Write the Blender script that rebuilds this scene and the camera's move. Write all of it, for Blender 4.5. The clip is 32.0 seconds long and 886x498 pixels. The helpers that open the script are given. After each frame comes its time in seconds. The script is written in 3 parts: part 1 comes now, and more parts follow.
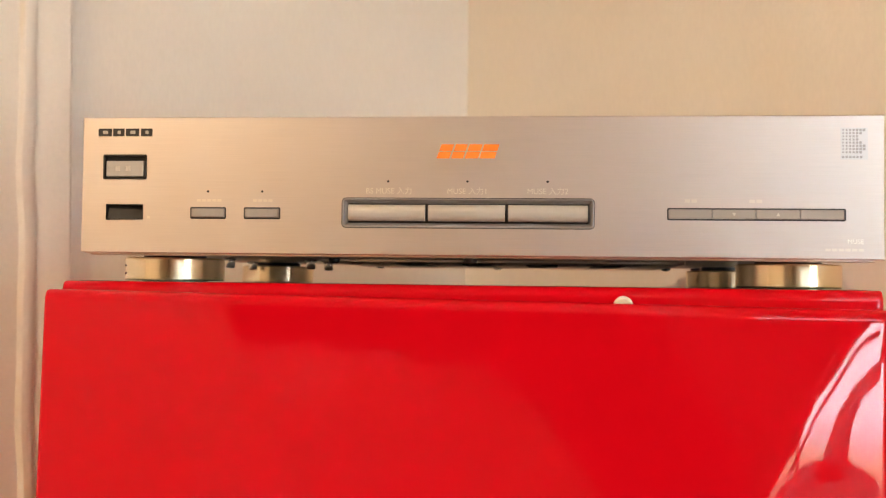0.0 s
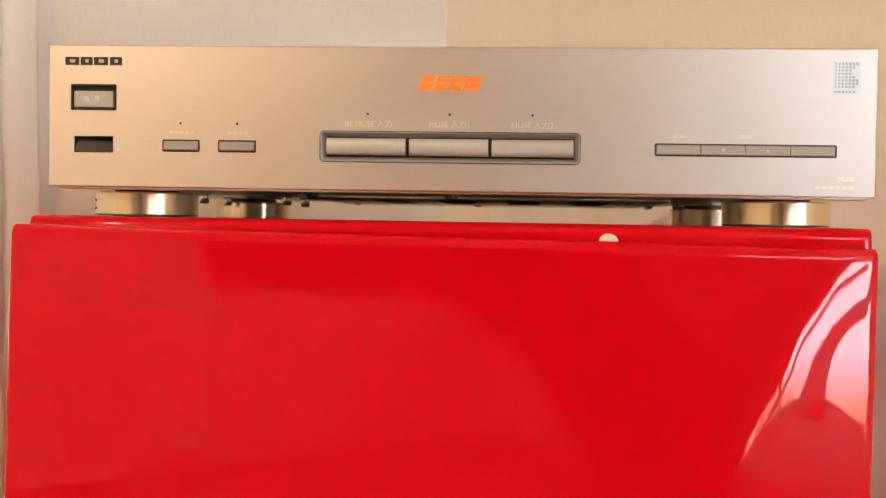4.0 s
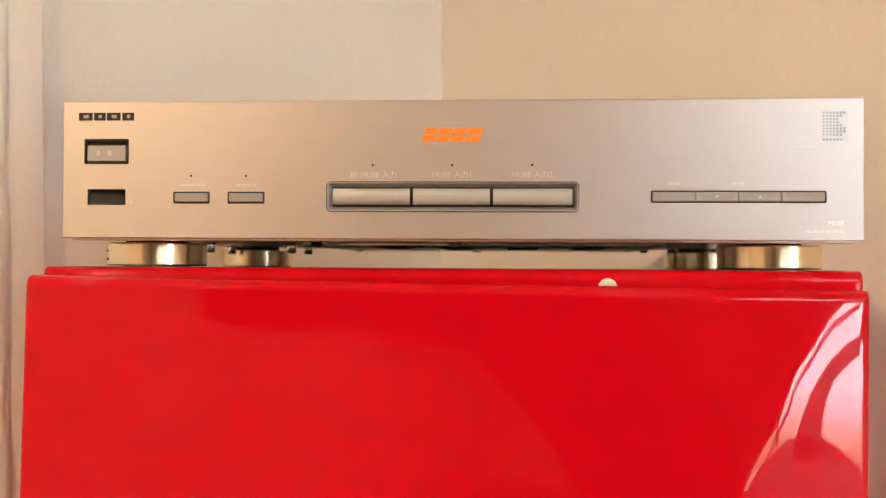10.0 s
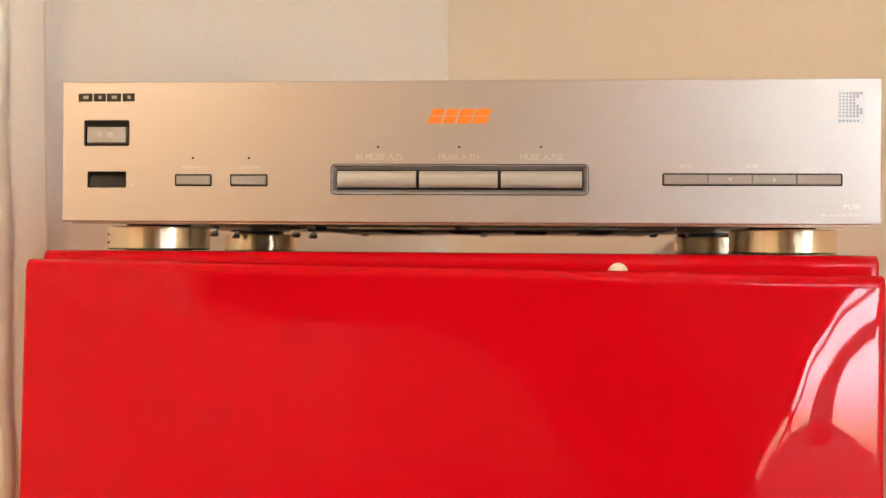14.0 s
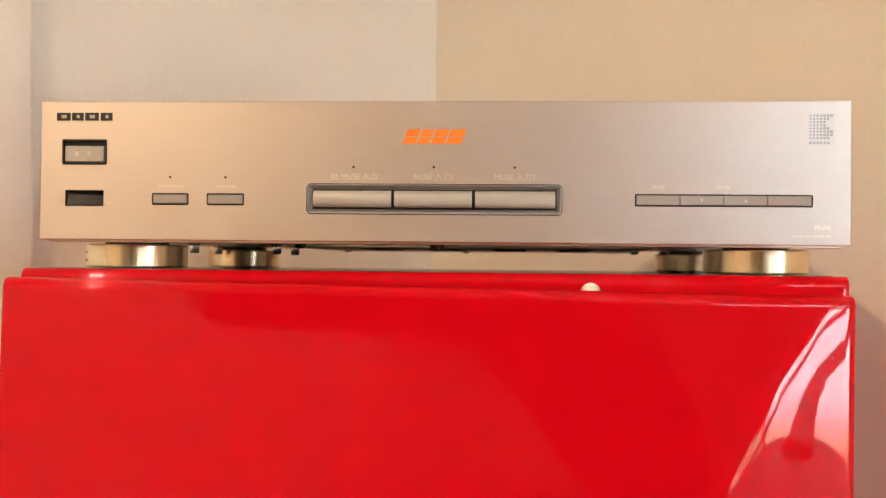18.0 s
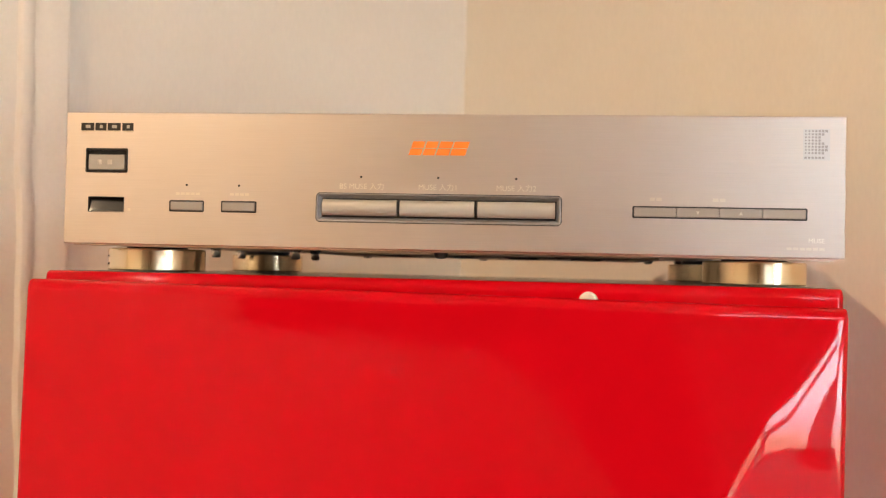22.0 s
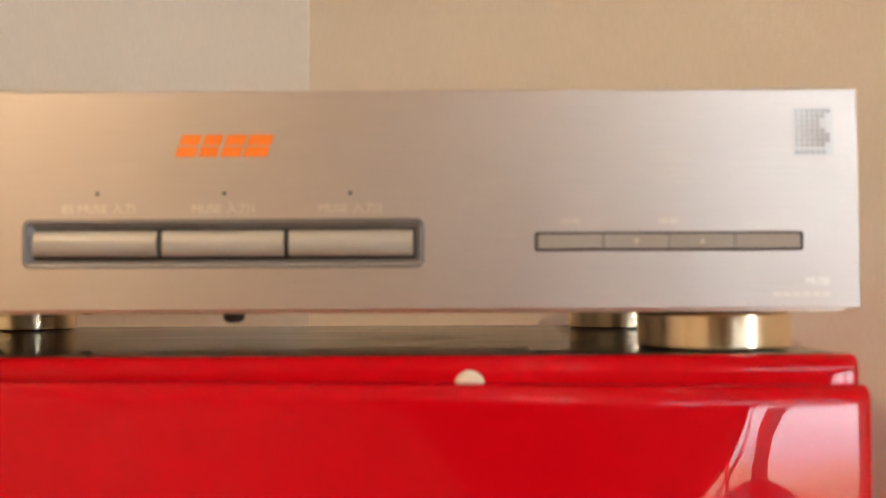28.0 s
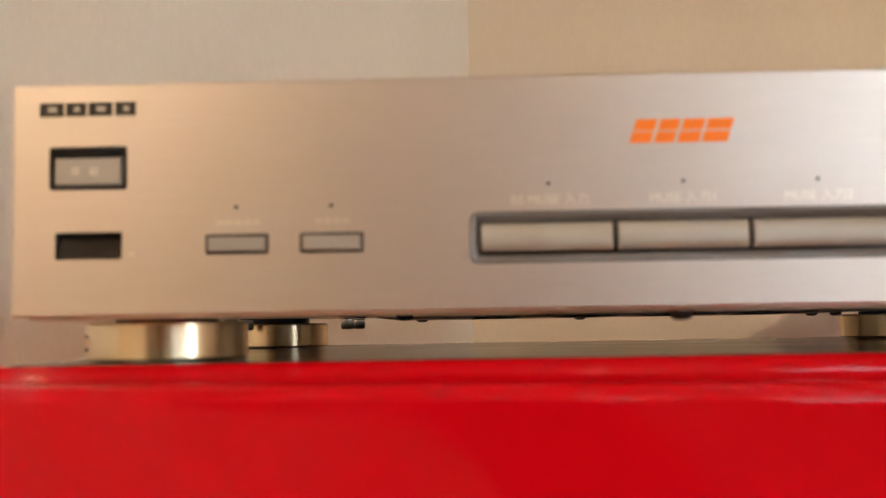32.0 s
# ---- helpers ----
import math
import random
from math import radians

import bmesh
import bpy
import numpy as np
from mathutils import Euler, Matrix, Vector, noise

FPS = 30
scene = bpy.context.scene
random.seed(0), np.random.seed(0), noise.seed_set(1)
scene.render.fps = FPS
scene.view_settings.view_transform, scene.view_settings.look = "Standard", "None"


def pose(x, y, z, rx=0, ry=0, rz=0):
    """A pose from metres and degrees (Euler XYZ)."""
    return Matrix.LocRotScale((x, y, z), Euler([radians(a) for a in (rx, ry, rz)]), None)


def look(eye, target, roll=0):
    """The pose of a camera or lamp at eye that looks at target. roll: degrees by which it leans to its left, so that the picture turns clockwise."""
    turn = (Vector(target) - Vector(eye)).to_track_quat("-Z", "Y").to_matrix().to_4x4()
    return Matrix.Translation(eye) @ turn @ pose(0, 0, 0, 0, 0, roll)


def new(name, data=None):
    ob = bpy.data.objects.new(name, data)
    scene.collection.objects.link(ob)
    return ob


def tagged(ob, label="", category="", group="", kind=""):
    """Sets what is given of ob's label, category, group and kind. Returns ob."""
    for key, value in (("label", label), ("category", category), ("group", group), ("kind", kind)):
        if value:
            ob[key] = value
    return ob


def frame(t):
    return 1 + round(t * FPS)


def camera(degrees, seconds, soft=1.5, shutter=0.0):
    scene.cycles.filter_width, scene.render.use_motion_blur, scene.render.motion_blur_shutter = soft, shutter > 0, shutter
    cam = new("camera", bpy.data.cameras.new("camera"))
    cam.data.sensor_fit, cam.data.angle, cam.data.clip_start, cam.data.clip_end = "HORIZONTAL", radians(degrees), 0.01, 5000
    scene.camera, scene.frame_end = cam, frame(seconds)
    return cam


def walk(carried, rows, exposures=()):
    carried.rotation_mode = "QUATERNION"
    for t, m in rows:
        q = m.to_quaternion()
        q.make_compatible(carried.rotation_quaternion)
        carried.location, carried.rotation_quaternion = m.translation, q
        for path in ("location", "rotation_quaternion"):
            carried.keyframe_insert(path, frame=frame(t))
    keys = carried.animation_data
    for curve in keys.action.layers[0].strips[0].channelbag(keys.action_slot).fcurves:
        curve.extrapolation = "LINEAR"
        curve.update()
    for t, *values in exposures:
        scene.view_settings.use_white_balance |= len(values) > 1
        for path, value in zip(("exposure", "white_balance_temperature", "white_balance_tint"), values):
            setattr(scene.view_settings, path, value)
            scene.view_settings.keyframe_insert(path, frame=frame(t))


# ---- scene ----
cam = camera(44.99, 32.0, soft=1.2)
PATH = [
    (0, (0.26003, -0.56905, 0.85153), (0.05697, 1.41937, 0.92187), 0.733),
    (0.5, (0.26110, -0.57004, 0.85113), (0.07447, 1.42103, 0.87969), 0.214),
    (1, (0.26188, -0.56965, 0.85139), (0.07568, 1.42128, 0.89024), 0.312),
    (1.5, (0.26057, -0.56190, 0.85038), (0.08681, 1.43044, 0.83097), 0.722),
    (2, (0.26259, -0.55781, 0.85092), (0.07889, 1.43365, 0.83280), 0.083),
    (2.5, (0.26527, -0.56144, 0.85141), (0.12846, 1.43368, 0.87942), 0.885),
    (3, (0.26285, -0.55821, 0.84940), (0.10976, 1.43550, 0.80822), 0.255),
    (3.5, (0.25815, -0.55560, 0.85021), (0.11078, 1.43850, 0.80725), 0.988),
    (5.5, (0.25117, -0.55345, 0.84937), (0.07416, 1.43827, 0.80787), 0.509),
    (6, (0.24879, -0.55552, 0.84889), (0.08783, 1.43798, 0.84114), 0.266),
    (6.5, (0.25111, -0.55727, 0.85014), (0.13952, 1.43958, 0.83829), 0.823),
    (7, (0.25002, -0.55415, 0.85044), (0.13921, 1.44265, 0.82736), 0.738),
    (7.5, (0.24925, -0.55596, 0.85039), (0.13729, 1.44090, 0.85302), 0.487),
    (8, (0.24765, -0.56310, 0.85050), (0.11724, 1.43254, 0.87090), 0.640),
    (8.5, (0.24597, -0.57619, 0.85171), (0.10235, 1.41839, 0.88360), 1.027),
    (9, (0.24614, -0.58072, 0.85186), (0.10896, 1.41437, 0.88032), 1.078),
    (9.5, (0.24770, -0.57376, 0.85163), (0.10535, 1.42092, 0.88296), 1.124),
    (10, (0.25062, -0.57117, 0.85212), (0.10842, 1.42342, 0.88969), 0.353),
    (10.5, (0.24930, -0.57049, 0.85219), (0.10770, 1.42389, 0.90102), 0.553),
    (11, (0.24813, -0.56790, 0.85195), (0.10957, 1.42654, 0.90686), 0.422),
    (11.5, (0.25111, -0.56258, 0.85229), (0.11680, 1.43225, 0.90345), 0.463),
    (12, (0.25042, -0.55941, 0.85193), (0.11995, 1.43573, 0.90092), 0.306),
    (12.5, (0.25199, -0.56004, 0.85119), (0.11733, 1.43470, 0.90488), -0.148),
    (13, (0.25380, -0.56262, 0.85151), (0.11093, 1.43155, 0.90510), -0.286),
    (13.5, (0.25715, -0.56480, 0.85270), (0.11845, 1.42993, 0.89529), -0.094),
    (14, (0.24950, -0.55973, 0.85161), (0.09614, 1.43436, 0.86141), 0.419),
    (14.5, (0.25149, -0.56072, 0.85183), (0.10246, 1.43363, 0.87153), 0.055),
    (16.5, (0.25346, -0.55345, 0.85347), (0.12652, 1.44217, 0.81590), 0.009),
    (17, (0.25590, -0.55378, 0.85575), (0.11672, 1.44136, 0.84943), 0.356),
    (17.5, (0.26024, -0.55522, 0.85525), (0.12140, 1.43996, 0.85332), -0.301),
    (18, (0.26170, -0.56294, 0.85621), (0.11345, 1.43133, 0.88627), 0.594),
    (18.5, (0.26066, -0.56771, 0.85629), (0.09607, 1.42528, 0.88629), 0.620),
    (19, (0.26484, -0.56238, 0.85509), (0.12191, 1.43245, 0.87035), 0.616),
    (19.5, (0.27563, -0.56556, 0.85569), (0.10897, 1.42727, 0.88468), 0.532),
    (20, (0.27863, -0.57351, 0.85617), (0.06906, 1.41516, 0.89212), 0.510),
    (20.5, (0.28793, -0.57526, 0.85934), (0.09895, 1.41540, 0.89894), 0.815),
    (21, (0.28943, -0.58328, 0.85987), (0.05717, 1.40243, 0.91500), 0.859),
    (21.5, (0.29010, -0.58636, 0.86065), (0.04465, 1.39752, 0.92382), 1.168),
    (22, (0.28669, -0.58056, 0.85782), (0.05228, 1.40528, 0.89631), 1.330),
    (22.5, (0.29094, -0.57761, 0.85628), (0.07957, 1.41106, 0.87854), 0.980),
    (23, (0.29451, -0.57890, 0.85755), (0.08406, 1.40978, 0.88691), 0.692),
    (23.5, (0.28986, -0.57595, 0.85630), (0.05677, 1.41034, 0.87415), 0.800),
    (24, (0.28990, -0.57862, 0.85433), (0.02512, 1.40373, 0.84041), 0.481),
    (24.5, (0.28326, -0.55813, 0.85564), (0.04971, 1.42792, 0.82308), 1.853),
    (25, (0.28201, -0.51059, 0.85682), (0.07020, 1.47816, 0.85445), 0.391),
    (25.5, (0.28728, -0.49066, 0.86163), (0.15679, 1.50498, 0.88096), -0.484),
    (26, (0.28878, -0.46437, 0.86132), (0.21549, 1.53390, 0.90060), 0.604),
    (26.5, (0.30256, -0.43875, 0.86981), (0.31191, 1.55988, 0.94326), -0.374),
    (28.5, (0.26767, -0.34427, 0.87370), (0.26625, 1.65397, 0.95761), -0.082),
    (29, (0.23195, -0.33356, 0.87378), (0.18567, 1.66415, 0.95756), 0.542),
    (29.5, (0.21290, -0.31841, 0.86990), (0.16667, 1.67934, 0.95272), 0.314),
    (30, (0.19545, -0.30171, 0.86738), (0.12419, 1.69533, 0.94963), 0.221),
    (30.5, (0.18247, -0.31532, 0.86136), (0.11977, 1.68192, 0.94570), -0.682),
    (31, (0.15467, -0.33324, 0.85275), (0.10314, 1.66450, 0.93256), -1.864),
    (31.5, (0.14413, -0.33497, 0.85821), (0.12571, 1.66172, 0.97173), -1.207),
    (32, (0.14192, -0.33876, 0.86271), (0.11802, 1.65576, 1.00879), -0.970),
]
walk(cam, [(t, look(eye, target, roll)) for t, eye, target, roll in PATH],
     exposures=[(0.0, 0.15), (25.0, 0.15), (26.5, 0.05), (28.5, -0.24), (30.0, -0.33), (31.0, -0.32), (32.0, -0.25)])
# a near-focused lens: sharp at arm's length, softer close up and at the walls
cam.data.dof.use_dof = True
cam.data.dof.focus_distance = 0.62
cam.data.dof.aperture_fstop = 11.5

# ---------------------------------------------------------------- world and light
Z = 0.85                                  # height of the cabinet's top
CORNER = Vector((0.1575, 0.6985, 0.0))      # corner of the room behind the cabinet
U = Vector((1, 1, 0)).normalized()    # along the cool wall, towards the corner
V = Vector((1, -1, 0)).normalized()   # along the warm wall, away from the corner
ROOM_U, ROOM_V, ROOM_H = 3.78, 3.68, 2.4
WIN_U0, WIN_U1, WIN_Z0, WIN_Z1 = -2.05, -0.06, 0.12, 2.02


def uv(u, v, z=0.0):
    return CORNER + U * u + V * v + Vector((0, 0, z))


world = bpy.data.worlds.new("sky")
scene.world = world
world.use_nodes = True
world.cycles.sampling_method = "NONE"
wn = world.node_tree
sky = wn.nodes.new("ShaderNodeTexSky")
sky.sky_type, sky.sun_disc = "NISHITA", False
sky.sun_elevation, sky.sun_rotation = radians(38), radians(120)
wn.nodes["Background"].inputs["Strength"].default_value = 0.12
wn.links.new(sky.outputs["Color"], wn.nodes["Background"].inputs["Color"])


def lamp(name, kind, m, energy, colour, **kw):
    data = bpy.data.lights.new(name, kind)
    data.energy, data.color = energy, colour
    for k, val in kw.items():
        if k == "radius":
            data.shadow_soft_size = val
        elif k == "cone":
            data.spot_size, data.spot_blend = radians(val), 0.35
    ob = new(name, data)
    ob.matrix_world = m
    return ob


LED = Vector((-0.885, -1.76, 2.33))
for k in (-1, 0, 1):
    lamp("bulb_light", "SPOT", pose(LED.x + 0.023 * k, LED.y, LED.z - 0.035), 31.0, (1.0, 0.72, 0.445), radius=0.008, cone=160)
PAIR = Vector((0.625, -2.57, 2.33))
for k in (-1, 1):
    lamp("dim_bulb_light", "SPOT", pose(PAIR.x + 0.070 * k, PAIR.y, PAIR.z - 0.040), 5.0, (1.0, 0.74, 0.48), radius=0.010, cone=160)


# ---------------------------------------------------------------- materials
def mat(name, colour, rough=0.5, metal=0.0, grain=0.0, scale=200.0, stretch=(1, 1, 1), bump=0.0,
        wear=0.0, wear_scale=6.0, coat=0.0, coat_rough=0.03, spec=0.5, aniso=0.0, sheen=0.0, trans=0.0, turned=False, per_object=0.0, coat_ior=1.5):
    """A surface with grain and wear at two scales, in metres."""
    m = bpy.data.materials.new(name)
    m.use_nodes = True
    nt = m.node_tree
    p = nt.nodes["Principled BSDF"]
    p.inputs["Base Color"].default_value = (*colour, 1)
    p.inputs["Roughness"].default_value = rough
    p.inputs["Metallic"].default_value = metal
    p.inputs["Specular IOR Level"].default_value = spec
    p.inputs["Coat Weight"].default_value = coat
    p.inputs["Coat Roughness"].default_value = coat_rough
    p.inputs["Coat IOR"].default_value = coat_ior
    p.inputs["Anisotropic"].default_value = aniso
    p.inputs["Sheen Weight"].default_value = sheen
    p.inputs["Transmission Weight"].default_value = trans
    tc = nt.nodes.new("ShaderNodeTexCoord")
    mp = nt.nodes.new("ShaderNodeMapping")
    mp.inputs["Scale"].default_value = stretch
    nt.links.new(tc.outputs["Object"], mp.inputs["Vector"])
    fine = nt.nodes.new("ShaderNodeTexNoise")
    fine.inputs["Scale"].default_value, fine.inputs["Detail"].default_value = scale, 4
    nt.links.new(mp.outputs["Vector"], fine.inputs["Vector"])
    broad = nt.nodes.new("ShaderNodeTexNoise")
    broad.inputs["Scale"].default_value, broad.inputs["Detail"].default_value = wear_scale, 5
    nt.links.new(tc.outputs["Object"], broad.inputs["Vector"])
    if grain or wear or per_object:
        def factor(out, amount):
            r = nt.nodes.new("ShaderNodeMapRange")
            r.inputs["From Min"].default_value, r.inputs["From Max"].default_value = 0.3, 0.7
            r.inputs["To Min"].default_value, r.inputs["To Max"].default_value = 1 - amount, 1 + amount
            nt.links.new(out, r.inputs["Value"])
            return r.outputs["Result"]
        a = factor(fine.outputs["Fac"], grain)
        b = factor(broad.outputs["Fac"], wear)
        mul = nt.nodes.new("ShaderNodeMath")
        mul.operation = "MULTIPLY"
        nt.links.new(a, mul.inputs[0])
        nt.links.new(b, mul.inputs[1])
        if per_object:
            info = nt.nodes.new("ShaderNodeObjectInfo")
            r = nt.nodes.new("ShaderNodeMapRange")
            r.inputs["To Min"].default_value, r.inputs["To Max"].default_value = 1 - per_object, 1 + per_object
            nt.links.new(info.outputs["Random"], r.inputs["Value"])
            mul2 = nt.nodes.new("ShaderNodeMath")
            mul2.operation = "MULTIPLY"
            nt.links.new(mul.outputs[0], mul2.inputs[0])
            nt.links.new(r.outputs["Result"], mul2.inputs[1])
            mul = mul2
        sc = nt.nodes.new("ShaderNodeVectorMath")
        sc.operation = "SCALE"
        sc.inputs[0].default_value = colour
        nt.links.new(mul.outputs[0], sc.inputs["Scale"])
        nt.links.new(sc.outputs["Vector"], p.inputs["Base Color"])
        rr = nt.nodes.new("ShaderNodeMath")
        rr.operation = "MULTIPLY_ADD"
        rr.inputs[1].default_value, rr.inputs[2].default_value = 0.12 * rough, 0.94 * rough
        nt.links.new(fine.outputs["Fac"], rr.inputs[0])
        nt.links.new(rr.outputs[0], p.inputs["Roughness"])
    if bump:
        bp = nt.nodes.new("ShaderNodeBump")
        bp.inputs["Strength"].default_value, bp.inputs["Distance"].default_value = 1.0, bump
        nt.links.new(fine.outputs["Fac"], bp.inputs["Height"])
        nt.links.new(bp.outputs["Normal"], p.inputs["Normal"])
    if aniso:
        tg = nt.nodes.new("ShaderNodeTangent")
        p.inputs["Anisotropic Rotation"].default_value = 0.25
        if turned:
            tg.direction_type, tg.axis = "RADIAL", "Z"
        else:
            tg.direction_type, tg.uv_map = "UV_MAP", "brush"
        nt.links.new(tg.outputs["Tangent"], p.inputs["Tangent"])
    return m


def glow(name, colour, strength):
    m = bpy.data.materials.new(name)
    m.use_nodes = True
    p = m.node_tree.nodes["Principled BSDF"]
    p.inputs["Base Color"].default_value = (*colour, 1)
    p.inputs["Emission Color"].default_value = (*colour, 1)
    p.inputs["Emission Strength"].default_value = strength
    return m


ALU = mat("brushed_aluminium", (0.69, 0.612, 0.555), 0.41, 1.0, grain=0.030, scale=2600, stretch=(0.012, 1, 1),
          wear=0.02, bump=0.0000015, aniso=0.38)
ALU_KEY = mat("satin_aluminium_keys", (0.45, 0.42, 0.37), 0.48, 0.5, grain=0.03, scale=900, stretch=(0.03, 1, 1), bump=0.000006)
GREY_KEY = mat("grey_key_plastic", (0.37, 0.332, 0.290), 0.45, grain=0.03, scale=1500, bump=0.000004)
TRAY = mat("dark_satin_metal", (0.30, 0.29, 0.29), 0.45, 0.7, grain=0.04, scale=700)
BLACK = mat("black_plastic", (0.018, 0.017, 0.016), 0.45, grain=0.1, scale=600)
SMOKE = mat("smoked_window", (0.020, 0.016, 0.013), 0.03, grain=0.05, scale=300, spec=0.4)
GOLD = mat("champagne_gold_metal", (0.88, 0.74, 0.51), 0.25, 1.0, grain=0.006, scale=900, stretch=(1, 1, 0.05), wear=0.01,
           wear_scale=30, aniso=0.8, turned=True)
RUBBER = mat("black_rubber", (0.02, 0.02, 0.02), 0.7, grain=0.1, scale=500)
CHROME = mat("bright_plated_steel", (0.85, 0.83, 0.78), 0.22, 1.0, grain=0.03, scale=400)
CHASSIS = mat("chassis_steel", (0.70, 0.60, 0.50), 0.28, 0.9, grain=0.05, scale=500, wear=0.08, wear_scale=12)
SLOT = mat("vent_dark", (0.03, 0.03, 0.03), 0.7)
PRINT = mat("cream_print", (0.90, 0.84, 0.73), 0.5)
PRINT_DIM = mat("faint_cream_print", (0.76, 0.68, 0.58), 0.5)
PRINT_KEY = mat("key_print", (0.60, 0.55, 0.47), 0.5)
PRINT_BLACK = mat("black_print", (0.02, 0.018, 0.015), 0.4)
PRINT_GREY = mat("grey_print", (0.33, 0.30, 0.28), 0.5)
ORANGE = mat("orange_print", (1.0, 0.25, 0.03), 0.5, spec=0.2)
STICKER = mat("silver_sticker", (0.62, 0.585, 0.555), 0.42, 0.8)
RED = mat("red_lacquer", (0.60, 0.002, 0.008), 0.5, grain=0.02, scale=60, wear=0.02, wear_scale=3, coat=1.0, coat_rough=0.015, coat_ior=1.35, spec=0.0)
RED_BODY = mat("red_lacquer_dusty", (0.60, 0.002, 0.008), 0.5, grain=0.02, scale=60, wear=0.02, wear_scale=3, coat=1.0, coat_rough=0.03, coat_ior=1.35, spec=0.0)


def hazed(m, scale, stretch, lo, hi, sharp, dull):
    """Wiped dust and finger marks: the gloss of the clear coat varies in patches."""
    nt = m.node_tree
    dust = nt.nodes.new("ShaderNodeTexNoise")
    dust.inputs["Scale"].default_value, dust.inputs["Detail"].default_value, dust.inputs["Distortion"].default_value = scale, 6, 1.5
    spread = nt.nodes.new("ShaderNodeMapRange")
    spread.inputs["From Min"].default_value, spread.inputs["From Max"].default_value = lo, hi
    spread.inputs["To Min"].default_value, spread.inputs["To Max"].default_value = sharp, dull
    co = nt.nodes.new("ShaderNodeTexCoord")
    mp = nt.nodes.new("ShaderNodeMapping")
    mp.inputs["Scale"].default_value = stretch
    nt.links.new(co.outputs["Object"], mp.inputs["Vector"])
    nt.links.new(mp.outputs["Vector"], dust.inputs["Vector"])
    nt.links.new(dust.outputs["Fac"], spread.inputs["Value"])
    nt.links.new(spread.outputs["Result"], nt.nodes["Principled BSDF"].inputs["Coat Roughness"])


hazed(RED_BODY, 9, (1, 1, 1), 0.45, 0.75, 0.006, 0.06)
hazed(RED, 14, (1, 1, 0.22), 0.56, 0.80, 0.004, 0.05)
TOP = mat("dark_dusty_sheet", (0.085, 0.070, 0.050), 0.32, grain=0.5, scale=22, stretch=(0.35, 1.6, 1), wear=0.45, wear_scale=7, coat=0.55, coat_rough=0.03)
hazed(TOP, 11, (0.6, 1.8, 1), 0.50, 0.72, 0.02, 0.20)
PAD = mat("cream_rubber_pad", (0.82, 0.76, 0.60), 0.6, grain=0.03, scale=500)
WALL = mat("cream_wallpaper", (0.770, 0.706, 0.603), 0.8, grain=0.02, scale=350, stretch=(1, 1, 0.35), bump=0.0003, wear=0.03, wear_scale=2.5)
TRIM = mat("cream_wall_lining", (0.770, 0.706, 0.603), 0.75, grain=0.02, scale=260, bump=0.0002, wear=0.03, wear_scale=3)
CEILING = mat("white_ceiling_paper", (0.82, 0.79, 0.73), 0.85, grain=0.03, scale=120, bump=0.0004)
WOOD = mat("oak_floor", (0.34, 0.20, 0.10), 0.4, grain=0.18, scale=60, stretch=(1, 0.06, 1), wear=0.15, wear_scale=2, coat=0.3,
           coat_rough=0.2, per_object=0.15)
WHITE = mat("white_window_paint", (0.80, 0.79, 0.76), 0.4, grain=0.02, scale=80)
def cloth(m, through_colour, share):
    """Lets part of the light through a cloth."""
    nt = m.node_tree
    see = nt.nodes.new("ShaderNodeBsdfTranslucent")
    see.inputs["Color"].default_value = (*through_colour, 1)
    mixed = nt.nodes.new("ShaderNodeMixShader")
    mixed.inputs["Fac"].default_value = share
    nt.links.new(nt.nodes["Principled BSDF"].outputs["BSDF"], mixed.inputs[1])
    nt.links.new(see.outputs["BSDF"], mixed.inputs[2])
    nt.links.new(mixed.outputs["Shader"], nt.nodes["Material Output"].inputs["Surface"])


DRAPE = mat("pale_drape_cloth", (0.46, 0.43, 0.42), 0.9, grain=0.08, scale=700, wear=0.06, wear_scale=9)
NET = mat("white_net_cloth", (0.55, 0.55, 0.55), 0.9, grain=0.08, scale=400)
cloth(NET, (0.80, 0.81, 0.83), 0.57)
DARK_DRAPE = mat("dark_brown_cloth", (0.07, 0.045, 0.035), 0.9, grain=0.1, scale=700, bump=0.0002, sheen=0.2)
LEDLIGHT = glow("lit_frosted_bulb", (1.0, 0.78, 0.55), 420)
DIMLIGHT = glow("dim_frosted_bulb", (1.0, 0.78, 0.55), 160)
OUTSIDE = glow("bright_overcast_distance", (0.90, 0.95, 1.0), 23.0)
on = OUTSIDE.node_tree
far = on.nodes.new("ShaderNodeTexNoise")
far.inputs["Scale"].default_value, far.inputs["Detail"].default_value, far.inputs["Distortion"].default_value = 5.0, 4, 1.0
oc = on.nodes.new("ShaderNodeTexCoord")
om = on.nodes.new("ShaderNodeMapping")
om.inputs["Scale"].default_value = (0.5, 1, 2.2)
height = on.nodes.new("ShaderNodeSeparateXYZ")
blend = on.nodes.new("ShaderNodeMath")
blend.operation = "MULTIPLY_ADD"
blend.inputs[1].default_value = 0.22
hue = on.nodes.new("ShaderNodeValToRGB")
